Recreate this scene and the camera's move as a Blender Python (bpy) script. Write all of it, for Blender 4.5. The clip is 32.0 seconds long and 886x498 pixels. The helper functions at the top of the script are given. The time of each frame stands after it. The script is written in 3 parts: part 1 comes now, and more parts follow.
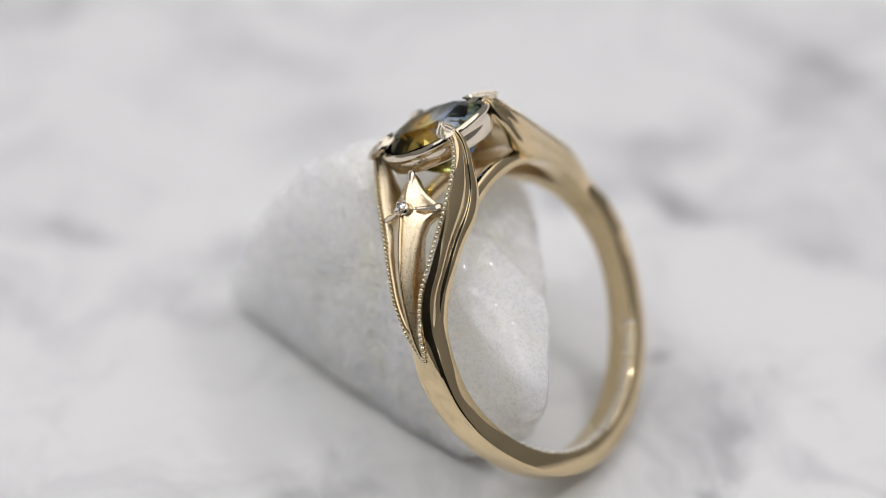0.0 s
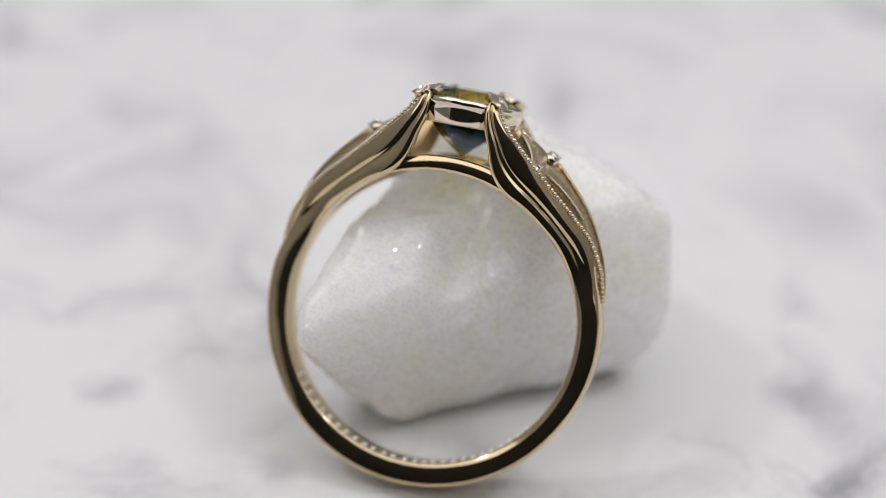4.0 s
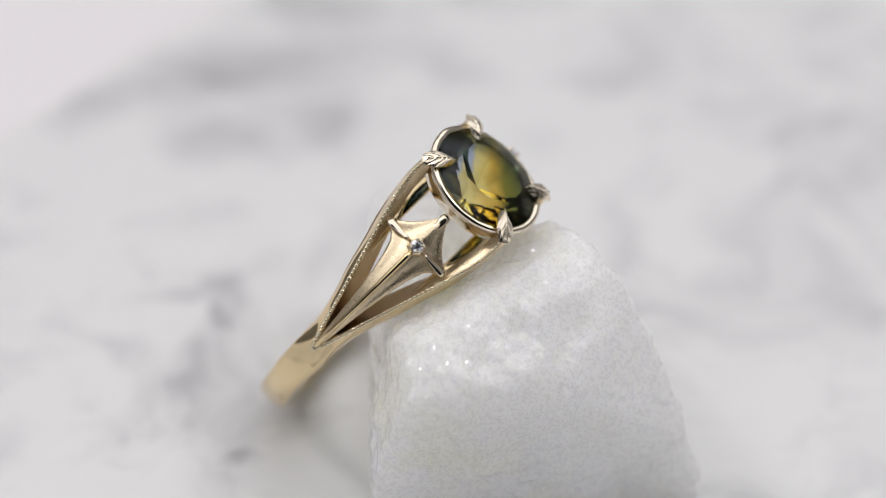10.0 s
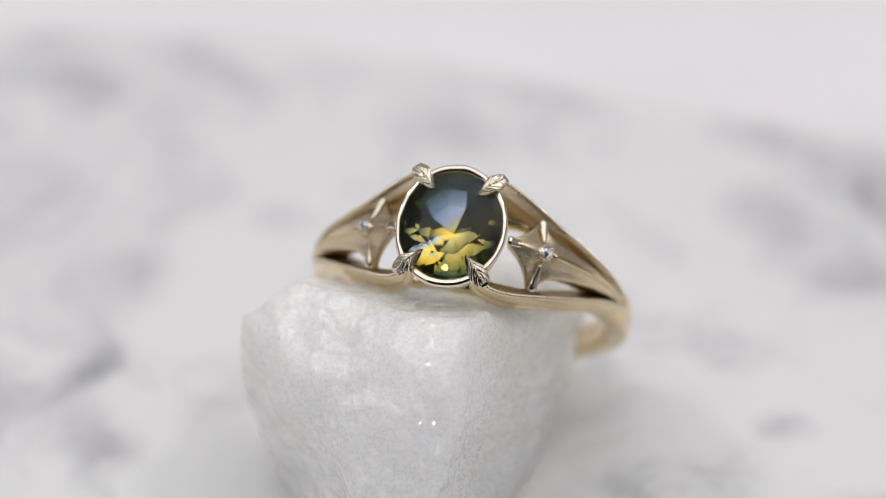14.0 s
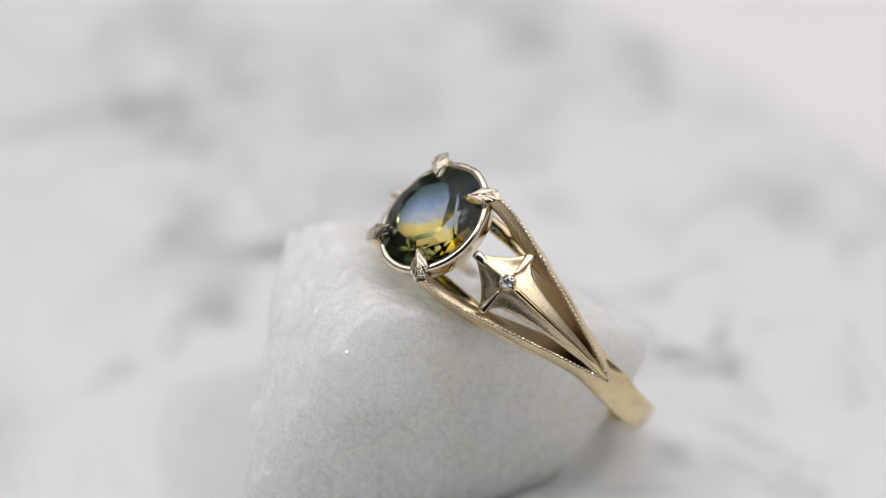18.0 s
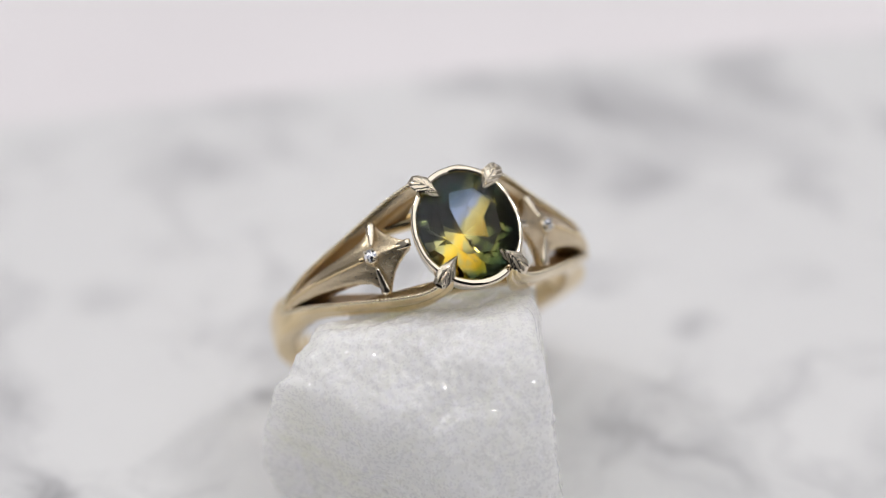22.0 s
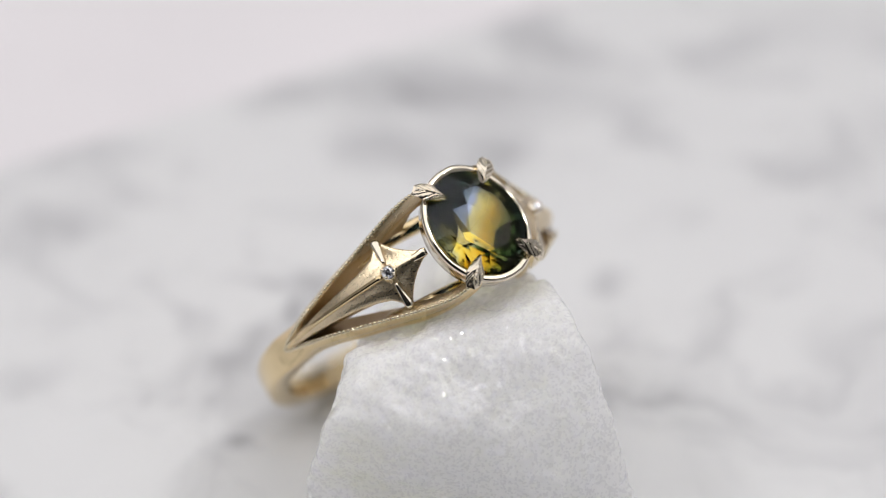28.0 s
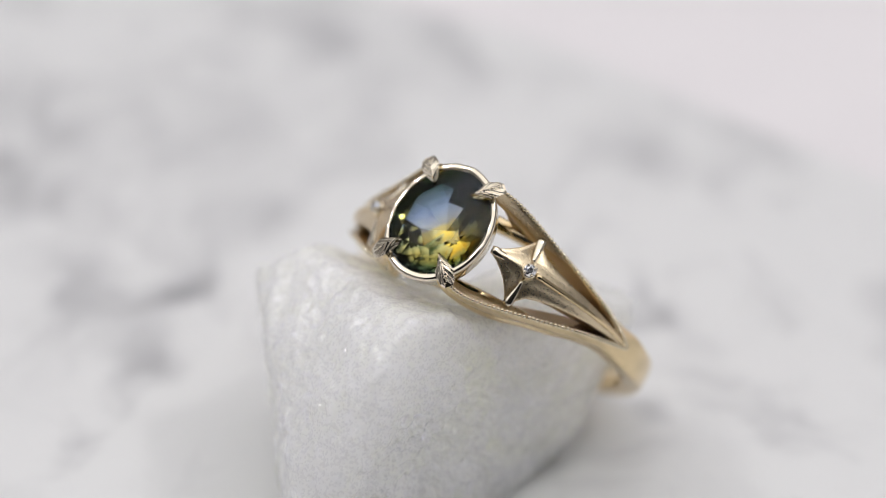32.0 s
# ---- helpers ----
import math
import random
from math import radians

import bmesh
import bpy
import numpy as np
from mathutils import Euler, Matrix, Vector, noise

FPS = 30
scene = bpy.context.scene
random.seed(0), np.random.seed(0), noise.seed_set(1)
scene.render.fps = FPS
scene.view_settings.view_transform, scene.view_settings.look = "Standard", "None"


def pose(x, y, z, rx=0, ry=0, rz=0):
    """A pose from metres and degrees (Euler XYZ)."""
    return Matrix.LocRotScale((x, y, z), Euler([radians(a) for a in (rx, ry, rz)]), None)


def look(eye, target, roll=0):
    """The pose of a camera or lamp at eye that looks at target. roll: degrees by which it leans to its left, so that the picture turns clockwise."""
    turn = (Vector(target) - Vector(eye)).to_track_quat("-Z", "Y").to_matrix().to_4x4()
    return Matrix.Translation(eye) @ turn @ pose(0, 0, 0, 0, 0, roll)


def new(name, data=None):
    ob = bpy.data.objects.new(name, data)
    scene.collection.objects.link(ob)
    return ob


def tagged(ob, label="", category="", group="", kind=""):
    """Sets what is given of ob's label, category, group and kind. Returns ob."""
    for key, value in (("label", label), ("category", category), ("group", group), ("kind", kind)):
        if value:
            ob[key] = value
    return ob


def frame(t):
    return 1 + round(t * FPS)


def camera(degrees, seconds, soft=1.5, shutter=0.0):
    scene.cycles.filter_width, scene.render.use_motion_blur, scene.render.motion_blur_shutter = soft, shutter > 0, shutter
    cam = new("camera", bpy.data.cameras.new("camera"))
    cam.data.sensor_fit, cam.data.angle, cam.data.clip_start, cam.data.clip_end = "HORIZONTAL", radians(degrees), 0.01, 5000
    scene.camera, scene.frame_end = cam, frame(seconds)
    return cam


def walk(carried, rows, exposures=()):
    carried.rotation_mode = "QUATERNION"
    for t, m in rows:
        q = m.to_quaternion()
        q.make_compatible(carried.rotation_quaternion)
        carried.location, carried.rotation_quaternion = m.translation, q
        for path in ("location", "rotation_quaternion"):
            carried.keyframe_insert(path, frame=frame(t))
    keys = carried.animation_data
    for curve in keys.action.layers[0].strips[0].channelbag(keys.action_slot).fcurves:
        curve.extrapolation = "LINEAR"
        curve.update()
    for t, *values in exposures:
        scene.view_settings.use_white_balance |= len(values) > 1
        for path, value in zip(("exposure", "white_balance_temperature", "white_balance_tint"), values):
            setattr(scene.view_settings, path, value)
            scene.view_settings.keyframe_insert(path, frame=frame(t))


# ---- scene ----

# ---- camera: fixed on its stand, tilting up a little while the turntable turns ----
MM = 0.001
FOCUS = 0.1050
cam = camera(25.02, 32.0, soft=0.5)
cam.data.dof.use_dof = True
cam.data.dof.focus_distance = FOCUS
cam.data.dof.aperture_fstop = 15.5
EYE = (0.0, -0.0877, 0.07963)
TILT = ((0.0, 51.73), (1.0, 51.27), (3.0, 51.14), (5.5, 51.35), (7.0, 51.60), (8.0, 51.78), (9.0, 52.08),
        (10.0, 52.57), (11.0, 53.17), (12.0, 53.68), (13.0, 53.71), (17.0, 53.70), (32.0, 53.70))
walk(cam, [(t, pose(*EYE, a, -0.89, 1.21)) for t, a in TILT])

# turn of the turntable, degrees at seconds
TURN = ((0.0, -60.7), (1.0, -42.5), (2.0, -23.4), (3.0, -4.5), (4.0, 13.6), (5.0, 31.5), (6.0, 48.9), (7.0, 66.2),
        (8.0, 84.0), (9.0, 101.5), (10.0, 118.8), (11.0, 135.7), (12.0, 153.1), (13.0, 171.1), (14.0, 190.0), (15.0, 208.9),
        (15.5, 218.3), (16.0, 227.2), (16.5, 235.8), (16.8, 240.8), (17.05, 243.1), (17.3, 241.3), (17.6, 237.2), (18.0, 230.8),
        (19.0, 213.6), (20.0, 195.5), (21.0, 176.9), (22.0, 159.3), (23.0, 141.8), (24.0, 124.2), (24.5, 115.6), (25.0, 107.0),
        (25.3, 102.0), (25.55, 99.6), (25.8, 101.9), (26.1, 106.8), (26.5, 113.7), (27.0, 122.3), (28.0, 139.9), (29.0, 158.1),
        (30.0, 176.3), (31.0, 194.2), (32.0, 212.5))


def turned(ob, base):
    walk(ob, [(t, pose(0, 0, 0, 0, 0, -a) @ base) for t, a in TURN])


# ---- light: world glow in place of a ceiling over dim walls, and two small panel lamps hung left and right of the table ----
world = bpy.data.worlds.new("room_air")
world.use_nodes = True
world.node_tree.nodes["Background"].inputs["Color"].default_value = (1.0, 0.985, 1.0, 1)
world.node_tree.nodes["Background"].inputs["Strength"].default_value = 0.96
scene.world = world


def panel_lamp(name, eye, size, watts):
    data = bpy.data.lights.new(name, "AREA")
    data.shape, data.size, data.size_y, data.energy = "RECTANGLE", size[0], size[1], watts
    data.color = (1.0, 0.975, 0.965)
    ob = new(name, data)
    ob.matrix_world = look(eye, (0, 0, 0))
    return ob


panel_lamp("panel_lamp", (0.541, 0.019, 0.882), (0.085, 0.085), 0.95)
panel_lamp("panel_lamp", (-0.617, 0.124, 0.820), (0.085, 0.085), 0.95)
scene.view_settings.exposure = 0.40


# ---- materials ----
def material(name):
    m = bpy.data.materials.new(name)
    m.use_nodes = True
    nt = m.node_tree
    return m, nt, nt.nodes["Principled BSDF"]


def node(nt, kind, **values):
    n = nt.nodes.new(kind)
    for key, value in values.items():
        if key in n.inputs:
            n.inputs[key].default_value = value
    return n


def math_node(nt, op, a, b=None):
    n = nt.nodes.new("ShaderNodeMath")
    n.operation = op
    for i, x in enumerate((a, b)):
        if x is None:
            continue
        if isinstance(x, (int, float)):
            n.inputs[i].default_value = x
        else:
            nt.links.new(x, n.inputs[i])
    return n.outputs[0]


def ramp(nt, fac, stops):
    n = nt.nodes.new("ShaderNodeValToRGB")
    el = n.color_ramp.elements
    while len(el) < len(stops):
        el.new(0.5)
    for e, (at, col) in zip(el, stops):
        e.position, e.color = at, (*col, 1)
    nt.links.new(fac, n.inputs[0])
    return n.outputs[0]


def noise_node(nt, coord, scale, detail=4.0, rough=0.55, distort=0.0):
    n = nt.nodes.new("ShaderNodeTexNoise")
    n.inputs["Scale"].default_value = scale
    n.inputs["Detail"].default_value = detail
    n.inputs["Roughness"].default_value = rough
    n.inputs["Distortion"].default_value = distort
    nt.links.new(coord, n.inputs["Vector"])
    return n.outputs["Fac"]


def bump_node(nt, height, strength, distance):
    n = nt.nodes.new("ShaderNodeBump")
    n.inputs["Strength"].default_value = strength
    n.inputs["Distance"].default_value = distance
    nt.links.new(height, n.inputs["Height"])
    return n.outputs["Normal"]


def coords(nt):
    return nt.nodes.new("ShaderNodeTexCoord").outputs["Object"]


def gold(name, color, rough, grain, relief):
    m, nt, b = material(name)
    co = coords(nt)
    b.inputs["Metallic"].default_value = 1.0
    n1 = noise_node(nt, co, grain, 5.0)
    n2 = noise_node(nt, co, 420.0, 2.0)
    lo = tuple(c * 0.9 for c in color)
    nt.links.new(ramp(nt, n2, [(0.3, lo), (0.7, color)]), b.inputs["Base Color"])
    r = nt.nodes.new("ShaderNodeMapRange")
    nt.links.new(n1, r.inputs["Value"])
    r.inputs["To Min"].default_value, r.inputs["To Max"].default_value = rough * 0.75, rough * 1.3
    nt.links.new(r.outputs[0], b.inputs["Roughness"])
    nt.links.new(bump_node(nt, n1, relief, 0.00004), b.inputs["Normal"])
    return m


GOLD = gold("polished_gold", (0.79, 0.635, 0.39), 0.05, 900.0, 0.03)
GOLD_PALE = gold("bright_gold", (0.86, 0.775, 0.63), 0.09, 1200.0, 0.04)
GOLD_MATTE = gold("brushed_gold", (0.78, 0.65, 0.45), 0.28, 11000.0, 0.5)

GOLD_BEAD = gold("burnished_gold", (0.86, 0.77, 0.58), 0.07, 1200.0, 0.02)
# satin inner walls, browned in colour for the light bounced between them
GOLD_INNER_SHADE = gold("shade_toned_satin_gold", (0.68, 0.50, 0.28), 0.42, 6000.0, 0.9)


def sapphire():
    """Two-coloured sapphire: each time light meets a pavilion facet it takes up the colour of that zone."""
    m, nt, b = material("parti_sapphire")
    co = coords(nt)
    sep = nt.nodes.new("ShaderNodeSeparateXYZ")
    nt.links.new(co, sep.inputs[0])
    wob = noise_node(nt, co, 500.0, 2.0)
    across = math_node(nt, "SUBTRACT", math_node(nt, "MULTIPLY", sep.outputs["Y"], 190.0), math_node(nt, "MULTIPLY", sep.outputs["X"], 180.0))
    across = math_node(nt, "ADD", across, math_node(nt, "MULTIPLY", math_node(nt, "SUBTRACT", 0.012, sep.outputs["Z"]), 20.0))
    fac = math_node(nt, "ADD", across, math_node(nt, "ADD", 0.41, math_node(nt, "MULTIPLY", wob, 0.24)))
    # blue and yellow zones; the end stops make the outer parts darker
    zone = ramp(nt, fac, [(0.0, (0.10, 0.21, 0.25)), (0.24, (0.34, 0.46, 0.68)), (0.40, (0.60, 0.71, 0.98)), (0.48, (0.68, 0.75, 0.92)), (0.53, (0.99, 0.88, 0.42)), (0.63, (0.97, 0.80, 0.27)), (0.75, (0.74, 0.50, 0.10)), (0.95, (0.22, 0.22, 0.05))])
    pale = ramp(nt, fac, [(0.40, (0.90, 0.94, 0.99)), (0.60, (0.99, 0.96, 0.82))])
    # shade painted into the colour: it falls to near black towards the girdle
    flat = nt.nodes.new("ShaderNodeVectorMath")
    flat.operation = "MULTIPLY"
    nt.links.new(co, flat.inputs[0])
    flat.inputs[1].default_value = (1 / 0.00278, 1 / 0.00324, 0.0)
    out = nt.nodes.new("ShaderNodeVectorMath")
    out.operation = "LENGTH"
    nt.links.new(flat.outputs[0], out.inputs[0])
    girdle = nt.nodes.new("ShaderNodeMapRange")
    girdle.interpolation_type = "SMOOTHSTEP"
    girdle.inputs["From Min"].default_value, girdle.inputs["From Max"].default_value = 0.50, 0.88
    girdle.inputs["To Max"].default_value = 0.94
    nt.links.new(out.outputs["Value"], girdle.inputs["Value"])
    rim_shade = nt.nodes.new("ShaderNodeMix")
    rim_shade.data_type = "RGBA"
    nt.links.new(girdle.outputs[0], rim_shade.inputs["Factor"])
    nt.links.new(zone, rim_shade.inputs["A"])
    rim_shade.inputs["B"].default_value = (0.025, 0.06, 0.05, 1)
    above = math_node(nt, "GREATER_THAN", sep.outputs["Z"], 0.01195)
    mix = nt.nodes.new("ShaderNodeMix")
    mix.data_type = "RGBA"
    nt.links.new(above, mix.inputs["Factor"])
    nt.links.new(rim_shade.outputs["Result"], mix.inputs["A"])
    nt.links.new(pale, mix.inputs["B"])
    glass = nt.nodes.new("ShaderNodeBsdfGlass")
    glass.inputs["IOR"].default_value = 1.77
    glass.inputs["Roughness"].default_value = 0.0
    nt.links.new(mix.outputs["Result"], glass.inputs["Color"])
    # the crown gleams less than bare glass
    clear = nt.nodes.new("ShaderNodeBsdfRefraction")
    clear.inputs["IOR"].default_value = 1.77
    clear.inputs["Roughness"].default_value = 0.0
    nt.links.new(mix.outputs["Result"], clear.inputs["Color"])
    crown = nt.nodes.new("ShaderNodeMixShader")
    nt.links.new(math_node(nt, "MULTIPLY", above, 0.6), crown.inputs[0])
    nt.links.new(glass.outputs[0], crown.inputs[1])
    nt.links.new(clear.outputs[0], crown.inputs[2])
    nt.links.new(crown.outputs[0], nt.nodes["Material Output"].inputs["Surface"])
    nt.nodes.remove(b)
    return m


def clear_stone():
    m, nt, b = material("white_diamond")
    # light and dark specks painted in for the sparkle of cut facets
    n = noise_node(nt, coords(nt), 7000.0, 1.0)
    nt.links.new(ramp(nt, n, [(0.40, (0.34, 0.36, 0.42)), (0.52, (0.98, 0.98, 0.99))]), b.inputs["Base Color"])
    b.inputs["Metallic"].default_value = 0.9
    b.inputs["Roughness"].default_value = 0.06
    return m


def quartz():
    m, nt, b = material("white_quartz")
    co = coords(nt)
    big = noise_node(nt, co, 130.0, 5.0, 0.62, 0.8)
    fine = noise_node(nt, co, 1500.0, 5.0, 0.68)
    mix = math_node(nt, "ADD", math_node(nt, "MULTIPLY", big, 0.9), math_node(nt, "MULTIPLY", fine, 0.1))
    nt.links.new(ramp(nt, mix, [(0.26, (0.86, 0.905, 0.72)), (0.42, (0.964, 0.992, 0.87)), (0.54, (0.986, 0.9995, 0.93))]), b.inputs["Base Color"])
    b.inputs["Roughness"].default_value = 0.26
    b.inputs["Subsurface Weight"].default_value = 1.0
    b.inputs["Subsurface Radius"].default_value = (1.0, 1.0, 0.92)
    b.inputs["Subsurface Scale"].default_value = 0.0095
    # crystal faces: each small cell tilts the gloss its own way
    vor = node(nt, "ShaderNodeTexVoronoi", Scale=8200.0)
    nt.links.new(co, vor.inputs["Vector"])
    geo = nt.nodes.new("ShaderNodeNewGeometry")
    off = nt.nodes.new("ShaderNodeVectorMath")
    off.operation = "SUBTRACT"
    nt.links.new(vor.outputs["Color"], off.inputs[0])
    off.inputs[1].default_value = (0.5, 0.5, 0.32)
    add = nt.nodes.new("ShaderNodeVectorMath")
    add.operation = "MULTIPLY_ADD"
    nt.links.new(off.outputs[0], add.inputs[0])
    add.inputs[1].default_value = (1.5, 1.5, 1.5)
    nt.links.new(geo.outputs["Normal"], add.inputs[2])
    nor = nt.nodes.new("ShaderNodeVectorMath")
    nor.operation = "NORMALIZE"
    nt.links.new(add.outputs[0], nor.inputs[0])
    lean = nt.nodes.new("ShaderNodeVectorMath")
    lean.operation = "MULTIPLY_ADD"
    nt.links.new(off.outputs[0], lean.inputs[0])
    lean.inputs[1].default_value = (0.05, 0.05, 0.05)
    nt.links.new(bump_node(nt, fine, 0.12, 0.0002), lean.inputs[2])
    unit = nt.nodes.new("ShaderNodeVectorMath")
    unit.operation = "NORMALIZE"
    nt.links.new(lean.outputs[0], unit.inputs[0])
    nt.links.new(unit.outputs[0], b.inputs["Normal"])
    sep = nt.nodes.new("ShaderNodeSeparateColor")
    nt.links.new(vor.outputs["Color"], sep.inputs[0])
    pick = math_node(nt, "MULTIPLY", math_node(nt, "GREATER_THAN", sep.outputs[0], 0.68), 0.10)
    flake = nt.nodes.new("ShaderNodeBsdfGlossy")
    flake.inputs["Color"].default_value = (0.96, 0.96, 0.93, 1)
    flake.inputs["Roughness"].default_value = 0.13
    nt.links.new(nor.outputs[0], flake.inputs["Normal"])
    mix = nt.nodes.new("ShaderNodeMixShader")
    nt.links.new(pick, mix.inputs[0])
    nt.links.new(b.outputs[0], mix.inputs[1])
    nt.links.new(flake.outputs[0], mix.inputs[2])
    nt.links.new(mix.outputs[0], nt.nodes["Material Output"].inputs["Surface"])
    return m


# grey veins of the slab: x, y, length, width, turn (mm, degrees), depth
VEINS = ((-26.7, -32.0, 6.6, 2.3, 142, 0.8), (-17.0, -28.4, 2.2, 1.7, 140, 0.65), (17.2, -21.1, 1.9, 1.1, 149, 0.45),
         (43.2, -8.0, 2.8, 1.7, 85, 0.7), (-5.3, -18.5, 1.6, 1.0, 158, 0.6), (-22.5, -23.7, 2.0, 1.5, 147, 0.5),
         (-2.7, -20.0, 2.0, 0.7, 140, 0.7), (-1.6, -16.9, 1.6, 0.6, 57, 0.7), (5.3, -22.0, 1.9, 0.7, 92, 0.5),
         (0.0, 29.5, 2.2, 0.9, 106, 0.6), (23.7, 28.4, 4.6, 1.6, 98, 0.5), (-11.9, 3.3, 3.2, 0.6, 135, 0.4),
         (18.5, 21.8, 3.7, 1.5, 132, 0.5))
# rounder grey blots: x, y, radius, depth
BLOTS = ((-18.6, -7.4, 1.1, 0.75), (24.1, -12.8, 1.3, 0.5), (24.0, -3.0, 1.8, 0.55), (35.3, -35.0, 2.3, 0.75), (28.9, -32.5, 1.9, 0.4),
         (21.0, 3.6, 1.8, 0.75), (-7.6, -9.2, 1.0, 0.7), (8.1, -34.5, 1.8, 0.5), (4.4, -15.6, 0.9, 0.5), (9.0, -8.3, 0.75, 0.8),
         (3.5, 18.8, 1.7, 0.7), (-11.9, 40.6, 1.6, 0.5), (-10.1, 33.6, 2.0, 0.45))


def marble():
    m, nt, b = material("white_marble")
    co = coords(nt)
    warp = nt.nodes.new("ShaderNodeTexNoise")
    warp.inputs["Scale"].default_value = 110.0
    warp.inputs["Detail"].default_value = 3.0
    nt.links.new(co, warp.inputs["Vector"])
    w0 = nt.nodes.new("ShaderNodeVectorMath")
    w0.operation = "SUBTRACT"
    nt.links.new(warp.outputs["Color"], w0.inputs[0])
    w0.inputs[1].default_value = (0.5, 0.5, 0.5)
    w1 = nt.nodes.new("ShaderNodeVectorMath")
    w1.operation = "MULTIPLY_ADD"
    nt.links.new(w0.outputs[0], w1.inputs[0])
    w1.inputs[1].default_value = (0.011, 0.011, 0.0)
    nt.links.new(co, w1.inputs[2])
    total = None
    for x, y, length, width, turn, depth in [*VEINS, *((x, y, r, r, 0, d) for x, y, r, d in BLOTS)]:
        mp = nt.nodes.new("ShaderNodeMapping")
        mp.vector_type = "TEXTURE"
        mp.inputs["Location"].default_value = (x * MM, y * MM, 0)
        mp.inputs["Rotation"].default_value = (0, 0, radians(turn))
        mp.inputs["Scale"].default_value = (length * MM, width * MM, 1)
        nt.links.new(w1.outputs[0], mp.inputs["Vector"])
        ln = nt.nodes.new("ShaderNodeVectorMath")
        ln.operation = "LENGTH"
        nt.links.new(mp.outputs[0], ln.inputs[0])
        mr = nt.nodes.new("ShaderNodeMapRange")
        mr.interpolation_type = "SMOOTHSTEP"
        mr.inputs["From Min"].default_value, mr.inputs["From Max"].default_value = 2.5, 0.1
        mr.inputs["To Min"].default_value, mr.inputs["To Max"].default_value = 0.0, 0.82 * depth
        nt.links.new(ln.outputs["Value"], mr.inputs["Value"])
        total = mr.outputs[0] if total is None else math_node(nt, "MAXIMUM", total, mr.outputs[0])
    cloud = noise_node(nt, w1.outputs[0], 62.0, 5.0, 0.62, 1.2)
    fine = noise_node(nt, co, 260.0, 4.0, 0.6)
    soft = nt.nodes.new("ShaderNodeMapRange")
    soft.interpolation_type = "SMOOTHSTEP"
    soft.inputs["From Min"].default_value, soft.inputs["From Max"].default_value = 0.44, 0.74
    soft.inputs["To Max"].default_value = 0.58
    nt.links.new(cloud, soft.inputs["Value"])
    streak = math_node(nt, "MULTIPLY", total, math_node(nt, "ADD", 0.45, math_node(nt, "MULTIPLY", fine, 0.8)))
    grey = math_node(nt, "ADD", streak, math_node(nt, "ADD", soft.outputs[0], math_node(nt, "MULTIPLY", fine, 0.08)))
    nt.links.new(ramp(nt, grey, [(0.0, (0.775, 0.775, 0.78)), (0.3, (0.66, 0.66, 0.67)), (1.0, (0.33, 0.33, 0.345))]), b.inputs["Base Color"])
    b.inputs["Roughness"].default_value = 0.35
    return m


def plain(name, color, rough, scale):
    m, nt, b = material(name)
    n = noise_node(nt, coords(nt), scale, 4.0)
    nt.links.new(ramp(nt, n, [(0.3, tuple(c * 0.94 for c in color)), (0.7, color)]), b.inputs["Base Color"])
    b.inputs["Roughness"].default_value = rough
    return m


# near-white colour stands in for the glints of the engraved marks
MARK_GLINT = gold("glint_white_engraving", (0.98, 0.965, 0.93), 0.30, 9000.0, 0.1)
MARK_GLINT.node_tree.nodes["Principled BSDF"].inputs["Metallic"].default_value = 0.25
SAPPHIRE, DIAMOND, QUARTZ, MARBLE = sapphire(), clear_stone(), quartz(), marble()
TABLE = plain("matte_table_paint", (0.83, 0.80, 0.82), 0.7, 30.0)
WALL = plain("grey_wall_paint", (0.46, 0.455, 0.45), 0.9, 8.0)
# unseen floor, coloured dark so that polished gold reflects black
FLOOR = plain("dark_floor", (0.05, 0.048, 0.045), 0.6, 6.0)
# added, unseen: gives the gold something black to reflect behind the camera
DARK_STANDIN = plain("reflected_dark", (0.010, 0.010, 0.011), 0.95, 8.0)


# ---- builders ----
def finish(name, bm, mat, smooth=True, scale=MM):
    bmesh.ops.recalc_face_normals(bm, faces=bm.faces)
    bmesh.ops.scale(bm, vec=(scale, scale, scale), verts=bm.verts)
    for f in bm.faces:
        f.smooth = smooth
    me = bpy.data.meshes.new(name)
    bm.to_mesh(me)
    bm.free()
    me.materials.append(mat)
    return me


def part(name, bm, mat, parent, label="", smooth=True):
    ob = new(name, finish(name, bm, mat, smooth))
    ob.parent = parent
    if label:
        tagged(ob, label)
    return ob


def box(bm, x0, x1, y0, y1, z0, z1):
    m = Matrix.Translation(((x0 + x1) / 2, (y0 + y1) / 2, (z0 + z1) / 2)) @ Matrix.Diagonal((x1 - x0, y1 - y0, z1 - z0, 1))
    return bmesh.ops.create_cube(bm, size=1, matrix=m)["verts"]


def loft(bm, rings, closed=False, caps=True):
    """Skin through a row of equally long rings of points."""
    vs = [[bm.verts.new(q) for q in r] for r in rings]
    n = len(vs[0])
    pairs = list(zip(vs, vs[1:])) + ([(vs[-1], vs[0])] if closed else [])
    for a, b in pairs:
        for i in range(n):
            j = (i + 1) % n
            bm.faces.new((a[i], a[j], b[j], b[i]))
    if caps and not closed:
        bm.faces.new(vs[0][::-1])
        bm.faces.new(vs[-1])
    return vs


